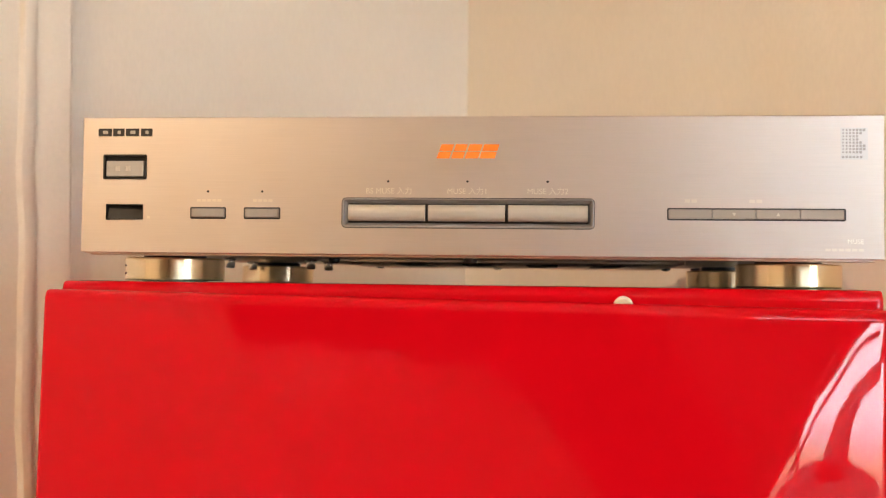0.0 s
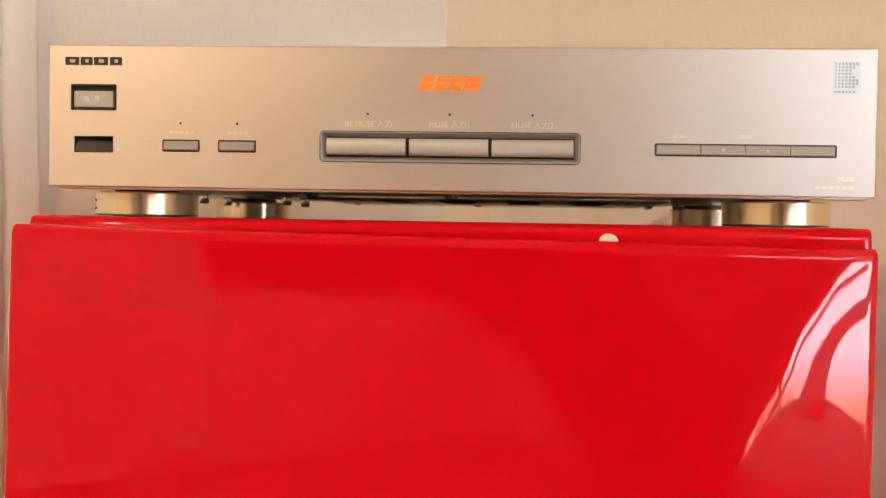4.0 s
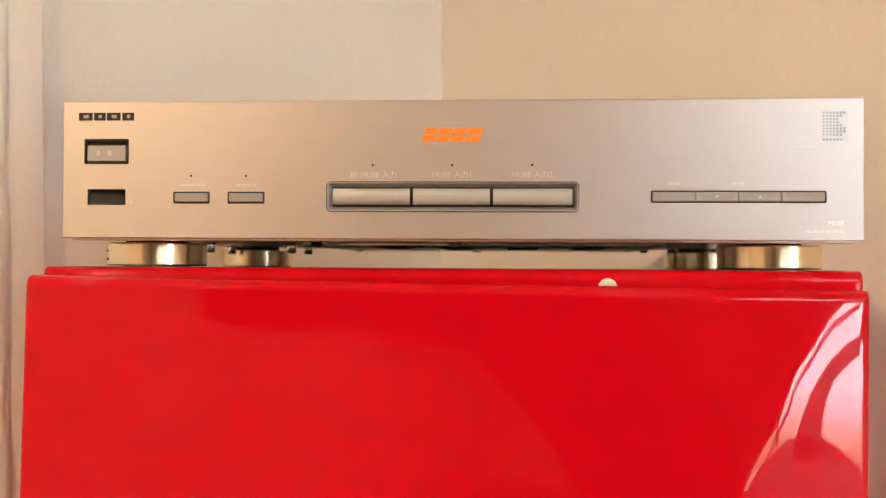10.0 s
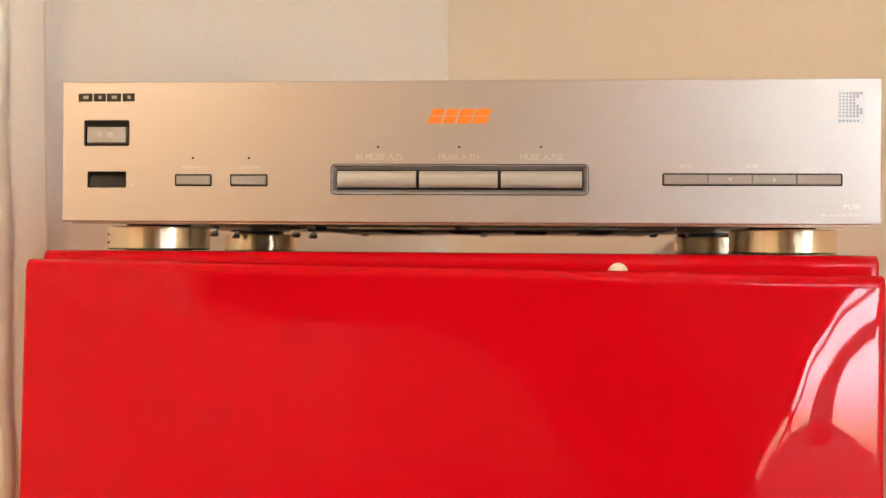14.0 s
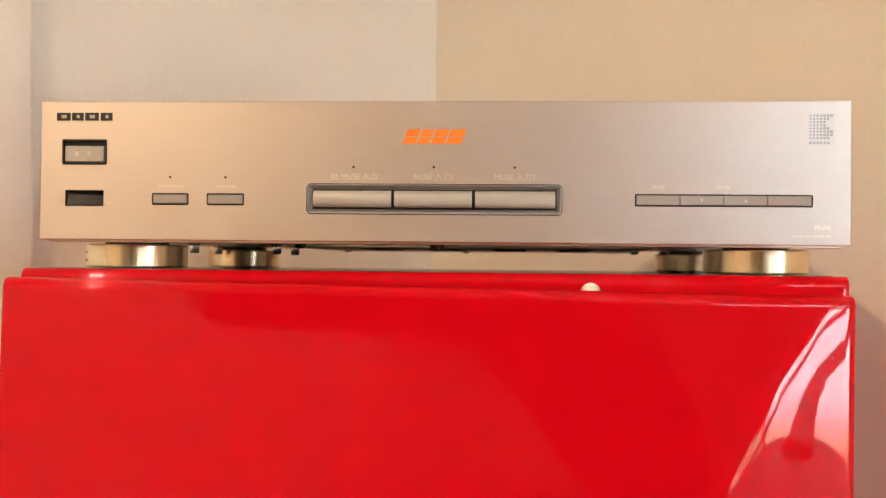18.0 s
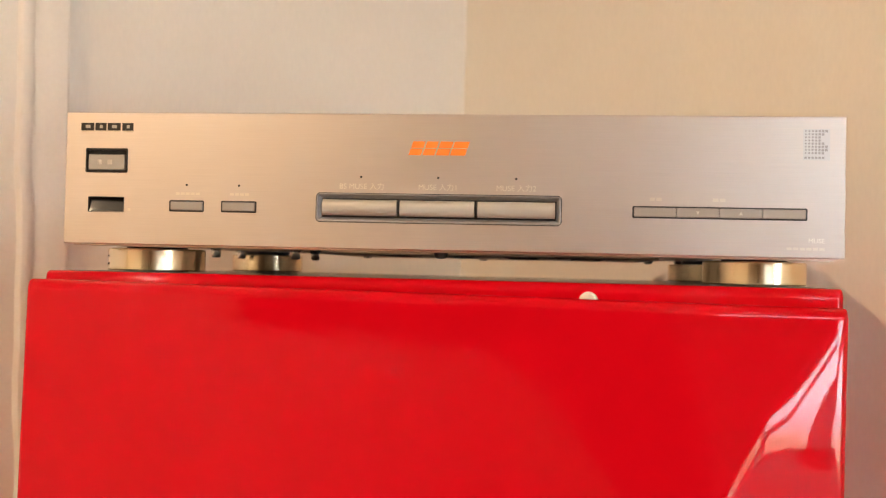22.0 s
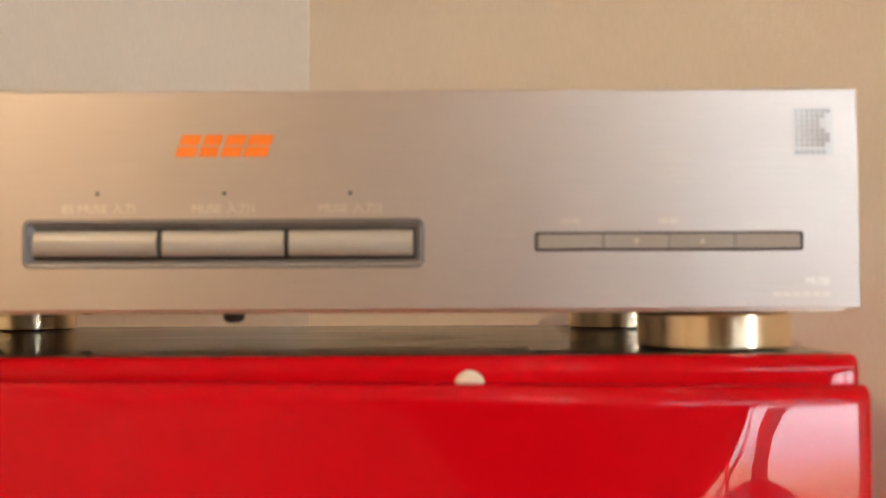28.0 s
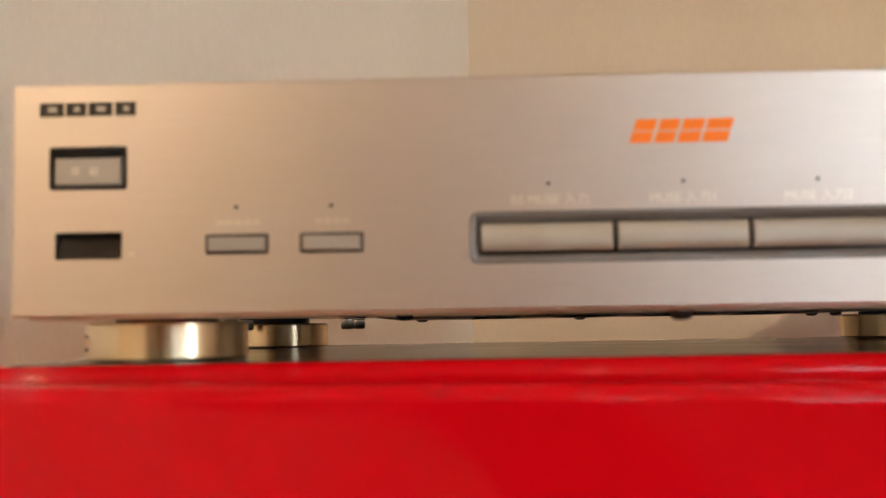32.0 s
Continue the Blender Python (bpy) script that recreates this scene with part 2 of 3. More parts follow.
# reddish walls and ground low down, pale haze, then white sky
stops = hue.color_ramp.elements
stops[0].position, stops[0].color = 0.36, (0.25, 0.12, 0.08, 1)
stops[1].position, stops[1].color = 0.64, (0.80, 0.91, 1.0, 1)
for place, tone in ((0.40, (0.34, 0.22, 0.13, 1)), (0.455, (0.46, 0.37, 0.25, 1)), (0.50, (0.50, 0.48, 0.49, 1)), (0.55, (0.58, 0.62, 0.70, 1))):
    stops.new(place).color = tone
on.links.new(oc.outputs["Object"], om.inputs["Vector"])
on.links.new(om.outputs["Vector"], far.inputs["Vector"])
on.links.new(oc.outputs["Object"], height.inputs["Vector"])
on.links.new(far.outputs["Fac"], blend.inputs[0])
on.links.new(height.outputs["Z"], blend.inputs[2])
on.links.new(blend.outputs[0], hue.inputs["Fac"])
on.links.new(hue.outputs["Color"], on.nodes["Principled BSDF"].inputs["Emission Color"])


# ---------------------------------------------------------------- building helpers
def mesh_of(name, bm, material, smooth=35):
    me = bpy.data.meshes.new(name)
    bm.normal_update()
    bm.to_mesh(me)
    bm.free()
    if material:
        me.materials.append(material)
    for p in me.polygons:
        p.use_smooth = True
    me.set_sharp_from_angle(angle=radians(smooth))
    return me


def thing(name, label, category, group="", kind="", bm=None, material=None, at=None):
    ob = new(name, mesh_of(name, bm, material) if bm else None)
    if at is not None:
        ob.matrix_world = at
    return tagged(ob, label, category, group, kind)


def part(name, bm, material, parent, label="", at=None):
    ob = new(name, mesh_of(name, bm, material))
    ob.parent = parent
    ob.matrix_parent_inverse = Matrix.Identity(4)
    if at is not None:
        ob.matrix_basis = at
    if label:
        ob["label"] = label
    return ob


def rrect(cx, cz, w, h, r, n=4):
    """Outline of a rounded rectangle in the xz plane, seen from the front."""
    r = max(min(r, w / 2 - 1e-6, h / 2 - 1e-6), 1e-5)
    out = []
    for sx, sz, a0 in ((1, 1, 0), (-1, 1, 90), (-1, -1, 180), (1, -1, 270)):
        for k in range(n + 1):
            a = radians(a0 + 90 * k / n)
            out.append((cx + sx * (w / 2 - r) + r * math.cos(a), cz + sz * (h / 2 - r) + r * math.sin(a)))
    return out


def loft(bm, rings, first=True, last=True):
    """Joins closed rings of points, and caps the ends."""
    made = [[bm.verts.new(p) for p in ring] for ring in rings]
    for a, b in zip(made, made[1:]):
        for k in range(len(a)):
            j = (k + 1) % len(a)
            bm.faces.new((a[k], a[j], b[j], b[k]))
    if first:
        bm.faces.new(list(reversed(made[0])))
    if last:
        bm.faces.new(made[-1])
    bmesh.ops.recalc_face_normals(bm, faces=bm.faces[:])
    return bm


def sweep(cx, cz, w, h, r, profile, first=True, last=True, n=4, bm=None):
    """Rounded rectangle swept along y; profile rows: (inset, y)."""
    return loft(bm or bmesh.new(), [[(x, y, z) for x, z in rrect(cx, cz, w - 2 * d, h - 2 * d, r - d, n)] for d, y in profile],
                first, last)


def slab(x0, x1, z0, z1, y0, y1, edge=0.0006, r=0.0006, bm=None):
    """A block with eased front edges; y0 is the front."""
    return sweep((x0 + x1) / 2, (z0 + z1) / 2, x1 - x0, z1 - z0, r,
                 [(0, y1), (0, y0 + edge), (edge * 0.3, y0 + edge * 0.3), (edge, y0)], bm=bm)


def lathe(cx, cy, rows, n=48, bm=None):
    """Turned round an upright axis; rows of (radius, z), bottom to top."""
    return loft(bm or bmesh.new(), [[(cx + r * math.cos(2 * math.pi * k / n), cy + r * math.sin(2 * math.pi * k / n), z)
                                     for k in range(n)] for r, z in rows])


def dowel(cx, cz, r, y0, y1, n=20, ease=0.2, bm=None):
    """A short round pin along y; y0 is the front."""
    rows = [(r, y1), (r, y0 + ease * r), (r * (1 - ease), y0)]
    return loft(bm or bmesh.new(), [[(cx + q * math.cos(2 * math.pi * k / n), y, cz + q * math.sin(2 * math.pi * k / n))
                                     for k in range(n)] for q, y in rows])


def box(bm, x0, x1, y0, y1, z0, z1):
    v = [bm.verts.new((x, y, z)) for x in (x0, x1) for y in (y0, y1) for z in (z0, z1)]
    for f in ((0, 1, 3, 2), (4, 6, 7, 5), (0, 4, 5, 1), (2, 3, 7, 6), (0, 2, 6, 4), (1, 5, 7, 3)):
        bm.faces.new([v[k] for k in f])
    bmesh.ops.recalc_face_normals(bm, faces=bm.faces[:])
    return bm


def prism(bm, points, z0, z1):
    """An upright prism over a plan outline."""
    return loft(bm, [[(p[0], p[1], z0) for p in points], [(p[0], p[1], z1) for p in points]])


def brush_uv(me):
    """Runs the brushing along x."""
    layer = me.uv_layers.new(name="brush")
    for loop in me.loops:
        co = me.vertices[loop.vertex_index].co
        layer.data[loop.index].uv = (co.x, co.z)


def words(text, size, x, z, y, material, parent, name, align="CENTER"):
    """Printed lettering on the front, a hair proud of it."""
    cu = bpy.data.curves.new(name, "FONT")
    cu.body, cu.size, cu.align_x, cu.extrude = text, size, align, 0.00004
    tmp = bpy.data.objects.new("tmp", cu)
    scene.collection.objects.link(tmp)
    me = bpy.data.meshes.new_from_object(tmp.evaluated_get(bpy.context.evaluated_depsgraph_get()))
    bpy.data.objects.remove(tmp)
    me.materials.clear()
    me.materials.append(material)
    ob = new(name, me)
    ob.parent = parent
    ob.matrix_basis = pose(x, y, z, 90, 0, 0)
    return ob


# ---------------------------------------------------------------- the room
def wall_run(name, a, b, thick, openings=(), label="cream wallpapered wall of the room"):
    """A wall from a to b with its inner face on that line; openings: (s0, s1, z0, z1) along it."""
    bm = bmesh.new()
    d = (b - a)
    length = d.length
    d.normalize()
    n = Vector((d.y, -d.x, 0))
    def block(s0, s1, z0, z1):
        pts = [a + d * s0, a + d * s1, a + d * s1 - n * thick, a + d * s0 - n * thick]
        prism(bm, pts, z0, z1)
    s = 0.0
    for s0, s1, z0, z1 in openings:
        block(s, s0, 0, ROOM_H)
        if z0 > 0:
            block(s0, s1, 0, z0)
        block(s0, s1, z1, ROOM_H)
        s = s1
    block(s, length, 0, ROOM_H)
    return thing(name, label, "wall", kind="structure", bm=bm, material=WALL)


# inner faces: going clockwise as seen from above keeps the room on the right-hand side
P00, P10, P11, P01 = uv(0, 0), uv(0, ROOM_V), uv(-ROOM_U, ROOM_V), uv(-ROOM_U, 0)
wall_run("wall_left", P01, P00, 0.12)
wall_run("wall_back", P00, P10, 0.12)
wall_run("wall_window", P10, P11, 0.12, [(-WIN_U1, -WIN_U0, WIN_Z0, WIN_Z1)])
wall_run("wall_rear", P11, P01, 0.12)

bm = prism(bmesh.new(), [uv(0.15, -0.15), uv(0.15, ROOM_V + 0.15), uv(-ROOM_U - 0.15, ROOM_V + 0.15), uv(-ROOM_U - 0.15, -0.15)], ROOM_H, ROOM_H + 0.1)
thing("ceiling", "white papered flat ceiling of the room", "ceiling", kind="structure", bm=bm, material=CEILING)
bm = prism(bmesh.new(), [uv(0.15, -0.15), uv(0.15, ROOM_V + 0.15), uv(-ROOM_U - 0.15, ROOM_V + 0.15), uv(-ROOM_U - 0.15, -0.15)], -0.15, -0.014)
floor = thing("floor", "brown oak plank floor of the room", "floor", kind="structure", bm=bm, material=WOOD)

# skirting boards
for name, a, b in (("baseboard", P00, P10), ("baseboard", P01, P00)):
    d = (b - a).normalized()
    n = Vector((d.y, -d.x, 0))
    bm = prism(bmesh.new(), [a + n * 0.001, b + n * 0.001, b + n * 0.012, a + n * 0.012], -0.014, 0.06)
    thing(name, "white painted skirting board along the wall", "baseboard", kind="structure", bm=bm, material=WHITE)


# the trim beside the cabinet: a flat lining with a bead that wavers a little
def trim():
    rings = []
    for k in range(81):
        z = ROOM_H * k / 80
        lean = -0.020 * (z - 0.93)
        w = 0.0011 * math.sin(z * 31) + 0.0008 * math.sin(z * 57 + 1)
        prof = [(-0.5615, -0.01), (-0.5615, 0.0075), (-0.5620, 0.0102), (-0.5634, 0.0120), (-0.5655, 0.0126), (-0.591 + w, 0.0068), (-0.592 + w, 0.0065), (-0.594 + w, 0.0085), (-0.5965 + w, 0.0105), (-0.600 + w, 0.0110),
                (-0.6035 + w, 0.0100), (-0.6055 + w, 0.0070), (-0.607 + w, 0.0040), (-0.68, 0.0035), (-0.72, 0.0060), (-0.95, 0.006), (-0.95, -0.01)]
        rings.append([tuple(uv(u + 0.0855 + lean, v, z)) for u, v in prof])
    return loft(bmesh.new(), rings)


thing("trim", "cream wall lining with a rounded bead beside the cabinet", "trim", kind="structure", bm=trim(), material=TRIM)


# ---------------------------------------------------------------- the window and its curtains
WINDOW_SPACE = Matrix.Translation(uv(0.498, ROOM_V)) @ Matrix(((-U.x, V.x, 0, 0), (-U.y, V.y, 0, 0), (0, 0, 1, 0), (0, 0, 0, 1)))


def window():
    root = thing("window_1", "white framed tall window with bright daylight", "window", kind="structure")
    root.matrix_world = WINDOW_SPACE
    s0, s1 = 0.498 - WIN_U1, 0.498 - WIN_U0
    mid = (s0 + s1) / 2
    def bar(name, x0, x1, z0, z1, y0=0.03, y1=0.09):
        part(name, slab(x0, x1, z0, z1, y0, y1, 0.003, 0.003), WHITE, root)
    bar("window_frame", s0, s0 + 0.05, WIN_Z0, WIN_Z1)
    bar("window_frame", s1 - 0.05, s1, WIN_Z0, WIN_Z1)
    bar("window_frame", s0 + 0.05, s1 - 0.05, WIN_Z1 - 0.05, WIN_Z1)
    bar("window_frame", s0 + 0.05, s1 - 0.05, WIN_Z0, WIN_Z0 + 0.06)
    bar("mullion", mid - 0.03, mid + 0.03, WIN_Z0 + 0.06, WIN_Z1 - 0.05)
    return root


window()


def along(points, x):
    """The height of a line drawn through points (x, z), x rising."""
    for (xa, za), (xb, zb) in zip(points, points[1:]):
        if x <= xb or (xb, zb) == points[-1]:
            return za + (zb - za) * (x - xa) / (xb - xa)


def draped(x0, x1, upper, lower, y, folds, depth, rows=24):
    """A folded cloth between two lines upper(x) and lower(x)."""
    bm = bmesh.new()
    nx = folds * 8
    grid = []
    for i in range(nx + 1):
        x = x0 + (x1 - x0) * i / nx
        top, foot = upper(x), lower(x)
        grid.append([bm.verts.new((x, y + depth * math.sin(2 * math.pi * folds * i / nx + 0.8 * j / rows), top + (foot - top) * j / rows))
                     for j in range(rows + 1)])
    for a, b in zip(grid, grid[1:]):
        for j in range(rows):
            bm.faces.new((a[j], a[j + 1], b[j + 1], b[j]))
    bmesh.ops.solidify(bm, geom=bm.faces[:], thickness=0.005)
    return bm


s0, s1 = 0.498 - WIN_U1, 0.498 - WIN_U0
rod = thing("curtain_rail", "white half-height curtain rod across the window", "curtain rail", at=WINDOW_SPACE)
part("rail", slab(s0 - 0.04, 3.60, 1.275, 1.290, -0.122, -0.108, 0.003, 0.003), WHITE, rod)
for x in (s0 - 0.02, s1 + 0.06, 3.57):
    part("bracket", slab(x - 0.01, x + 0.01, 1.277, 1.288, -0.109, 0.0, 0.002, 0.002), WHITE, rod)
net_rod = thing("curtain_rail", "white curtain rail fixed above the window", "curtain rail", at=WINDOW_SPACE)
part("rail", slab(s0 - 0.04, s1 + 0.12, 2.06, 2.085, -0.060, -0.040, 0.003, 0.003), WHITE, net_rod)
for x in (s0 - 0.02, (s0 + s1) / 2, s1 + 0.06):
    part("bracket", slab(x - 0.01, x + 0.01, 2.062, 2.083, -0.041, 0.0, 0.002, 0.002), WHITE, net_rod)
thing("net_curtain", "thin white net curtain over the upper window", "curtain", "curtains at the window",
      bm=draped(0.55, 2.60, lambda x: 2.06, lambda x: 1.20, -0.050, 18, 0.008), material=NET, at=WINDOW_SPACE)
SWEEP = [(0.50, 0.985), (0.70, 0.940), (0.93, 0.850), (1.02, 0.790), (1.10, 0.715), (1.20, 0.630), (1.30, 0.555), (1.45, 0.480), (1.60, 0.420), (1.83, 0.350), (2.10, 0.245), (2.40, 0.115), (2.62, 0.01), (3.6, 0.005)]
BRAID = [(0.50, 0.960), (0.70, 0.900), (0.88, 0.825), (1.02, 0.765), (1.14, 0.650), (1.31, 0.500), (1.63, 0.366), (1.75, 0.320)]
drape = thing("curtain", "pale half-height cloth curtain swept diagonally across the window", "curtain", "curtains at the window",
              bm=draped(0.53, 3.55, lambda x: 1.28, lambda x: along(SWEEP, x), -0.115, 23, 0.010), material=DRAPE, at=WINDOW_SPACE)
# opaque sheet added out of sight to keep window light off the cloth's back
part("lining", draped(0.53, 2.80, lambda x: 1.27, lambda x: along(SWEEP, x) + 0.004, -0.090, 8, 0.004), DARK_DRAPE, drape, "added dark sheet behind the cloth, blocks window light")
part("braid", draped(0.53, 1.75, lambda x: along(BRAID, x) + 0.010, lambda x: along(BRAID, x) - 0.012, -0.100, 6, 0.002, 2), DRAPE, drape, "pale braid along the edge")


def hanging(edges, y, top, hem, folds, depth):
    """A folded sheet; edges(z) gives its two sides at a height, hem(f) its lower edge across."""
    bm = bmesh.new()
    nx, nz = folds * 8, 40
    grid = []
    for j in range(nz + 1):
        row = []
        for i in range(nx + 1):
            f = i / nx
            z = top + (hem(f) - top) * j / nz
            a, b = edges(z)
            row.append(bm.verts.new((a + (b - a) * f, y + depth * math.sin(2 * math.pi * folds * f + 0.8 * math.sin(3 * z)), z)))
        grid.append(row)
    for a, b in zip(grid, grid[1:]):
        for k in range(nx):
            bm.faces.new((a[k], a[k + 1], b[k + 1], b[k]))
    bmesh.ops.solidify(bm, geom=bm.faces[:], thickness=0.003)
    return bm


FAR_EDGE = [(0.0, 3.46), (0.10, 3.57), (0.28, 3.76), (0.46, 3.93), (0.56, 4.12), (0.64, 4.25), (2.1, 4.26)]
NEAR_EDGE = [(0.0, 2.50), (0.20, 2.61), (0.30, 2.70), (0.45, 2.88), (0.63, 3.13), (0.81, 3.28), (2.1, 3.45)]


def corner_edges(z):
    return along(FAR_EDGE, z), along(NEAR_EDGE, z)


thing("curtain", "dark brown curtain gathered in the corner by the window", "curtain", "curtains at the window",
      bm=hanging(corner_edges, -0.145, 2.06, lambda f: 0.01, 9, 0.012), material=DARK_DRAPE, at=WINDOW_SPACE)

# a low pale cloth under the window, with a looped band above it
HEM = [(0.50, 0.240), (0.80, 0.300), (0.91, 0.340), (0.99, 0.380), (1.08, 0.410), (1.25, 0.402), (1.45, 0.378), (1.72, 0.318), (1.85, 0.300), (2.10, 0.205), (2.40, 0.085), (2.45, 0.06), (2.6, 0.006)]
LOOP_TOP = [(0.50, 0.830), (0.70, 0.790), (0.93, 0.715), (1.05, 0.640), (1.14, 0.550), (1.20, 0.450), (1.25, 0.350)]
LOOP_FOOT = [(0.50, 0.740), (0.80, 0.700), (0.92, 0.650), (1.00, 0.600), (1.05, 0.530), (1.075, 0.450), (1.085, 0.340), (1.25, 0.330)]
swag = thing("curtain_swag", "pale cloth swag looped across the lower window", "curtain",
             bm=draped(0.53, 2.58, lambda x: along(HEM, x), lambda x: 0.002, -0.055, 14, 0.008, 8), material=DRAPE, at=WINDOW_SPACE)
part("loop", draped(0.53, 1.25, lambda x: along(LOOP_TOP, x), lambda x: along(LOOP_FOOT, x), -0.060, 9, 0.004, 6), DRAPE, swag)

# an unseen dark cloth added on the rear wall, mirrored dark in the door
REAR_SPACE = Matrix.Translation(uv(-ROOM_U, 0.314)) @ Matrix(((V.x, -U.x, 0, 0), (V.y, -U.y, 0, 0), (0, 0, 1, 0), (0, 0, 0, 1)))
rail = thing("curtain_rail", "dark rail added on the rear wall to carry the cloth", "curtain rail", at=REAR_SPACE)
part("rail", slab(1.80, 3.34, 1.46, 1.485, -0.07, -0.045, 0.003, 0.003), BLACK, rail)
for x in (1.90, 2.60, 3.30):
    part("bracket", slab(x - 0.01, x + 0.01, 1.462, 1.483, -0.046, 0.0, 0.002, 0.002), BLACK, rail)
thing("wall_curtain", "dark brown cloth added on the rear wall to darken reflections", "curtain", "curtains at the window",
      bm=hanging(lambda z: (1.85, 3.30), -0.058, 1.46, lambda f: 0.785 - 0.125 * f ** 1.8, 12, 0.010), material=DARK_DRAPE, at=REAR_SPACE)

# the bright distance outside
bm = bmesh.new()
for row in [[(-0.2, 0.55, -0.3), (3.4, 0.55, -0.3), (3.4, 0.55, 2.6), (-0.2, 0.55, 2.6)]]:
    bm.faces.new([bm.verts.new(p) for p in row])
thing("backdrop", "pale overcast daylight outside the window", "backdrop", kind="structure", bm=bm, material=OUTSIDE, at=WINDOW_SPACE)


# ---------------------------------------------------------------- small lamps on the ceiling
def ceiling_lamp(at, offsets, radius, light, label):
    """A round canopy with frosted bulbs in a row under it."""
    wide = max(offsets) + 0.025
    root = thing("ceiling_lamp", label, "lamp", "lamps on the ceiling")
    root.matrix_world = Matrix.Translation(at)
    part("canopy", lathe(0, 0, [(wide - 0.005, 0.045), (wide, 0.05), (wide, 0.07)], 32), WHITE, root)
    part("stem", lathe(0, 0, [(wide - 0.009, 0.020), (wide - 0.005, 0.024), (wide - 0.011, 0.045)], 32), WHITE, root)
    for x in offsets:
        holder = part("holder", lathe(x, 0, [(radius - 0.001, 0.0), (radius + 0.001, 0.003), (radius + 0.001, 0.020)], 20), WHITE, root)
        part("bulb", lathe(x, 0, [(0.25 * radius, -0.027), (0.7 * radius, -0.025), (radius, -0.020), (radius, -0.004), (0.8 * radius, 0.0)], 20), light, holder, "lit frosted bulb")


ceiling_lamp(LED, (-0.023, 0.0, 0.023), 0.0045, LEDLIGHT, "small white ceiling lamp with three lit bulbs")
ceiling_lamp(PAIR, (-0.070, 0.070), 0.010, DIMLIGHT, "white ceiling lamp with two dim bulbs")


# ---------------------------------------------------------------- the red cabinet
def shell(x0, x1, y0, y1, z0, z1, r, rc=0.0034, bow=0.0, rows=1, fall=None, ease=0.03):
    """A lacquered box with rounded front and top edges. bow: how far the front bellies out at mid height;
    fall: (stretch, flatter stretch, bend, flatter bend) by which its hinge side curves back."""
    def drop(x):
        if not fall:
            return 0.0
        wide, flat_wide, bend, flat_bend = fall
        d = max(0.0, x - (x1 - wide - ease / 2))
        d = d * d / (2 * ease) if d < ease else d - ease / 2
        near, past = min(d, wide - flat_wide), max(0.0, d - (wide - flat_wide))
        return bend * near * near / 2 + bend * near * past + flat_bend * past * past / 2
    def outline(d):
        q = max(rc - d, 0.0004)
        pts = []
        e = 0.3 * d
        for cx, cy, a0 in ((x0 + e + q, y0 + d + q, 180), (x1 - e - q, y0 + d + q, 270), (x1 - e - q, y1 - d - q, 0), (x0 + e + q, y1 - d - q, 90)):
            for k in range(7):
                a = radians(a0 + 15 * k)
                pts.append((cx + q * math.cos(a), cy + q * math.sin(a)))
            if a0 == 180:
                pts += [(cx + (x1 - x0 - 2 * e - 2 * q) * k / 150, y0 + d) for k in range(1, 150)]
        return pts
    levels = [(z0, 0.0)] + [(z0 + (z1 - r - z0) * k / rows, 0.0) for k in range(1, rows)] + [(z1 - r - 0.0006, 0.0), (z1 - r, 0.0)]
    for k in range(1, 11):
        a = radians(9 * k)
        levels.append((z1 - r + r * math.sin(a), r * (1 - math.cos(a))))
    rings = []
    for z, d in levels:
        f = (z - z0) / (z1 - z0) * 2 - 1
        rings.append([(x, y - bow * (1 - f * f) + drop(x), z) for x, y in outline(d)])
    return loft(bmesh.new(), rings)


cabinet = thing("red_cabinet", "glossy red lacquered cabinet with a closed sagging door", "cabinet")
cabinet.matrix_world = Matrix.Translation((0, 0, Z))
part("body", shell(-0.0116, 0.4314, 0.0010, 0.358, -0.81, 0.0024, 0.0058, fall=(0.0318, 0.0078, 7.0, 0.9), ease=0.008), RED_BODY, cabinet)
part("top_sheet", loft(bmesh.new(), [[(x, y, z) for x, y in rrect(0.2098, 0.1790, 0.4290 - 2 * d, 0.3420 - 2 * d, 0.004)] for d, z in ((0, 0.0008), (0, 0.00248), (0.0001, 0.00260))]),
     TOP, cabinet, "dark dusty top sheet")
door_pose = pose(0.2077, -0.0175, -0.0050, 0, 0.69, 0)
door = part("door", shell(-0.2202, 0.2244, 0.0, 0.0125, -0.80, 0.0, 0.0060, bow=0.0041, rows=48, fall=(0.0820, 0.0416, 5.10, 0.89)), RED, cabinet, at=door_pose)
part("bumper_pad", dowel(0.2975, -0.0074, 0.0052, -0.0013, 0.0011, 32, 0.25), PAD, cabinet, "round cream bumper pad")
for x in (0.03, 0.39):
    for y in (0.05, 0.31):
        part("foot", lathe(x, y, [(0.018, -0.864), (0.020, -0.86), (0.017, -0.81)], 24), BLACK, cabinet)


# ---------------------------------------------------------------- the decoder
Y_PRINT = -0.00006


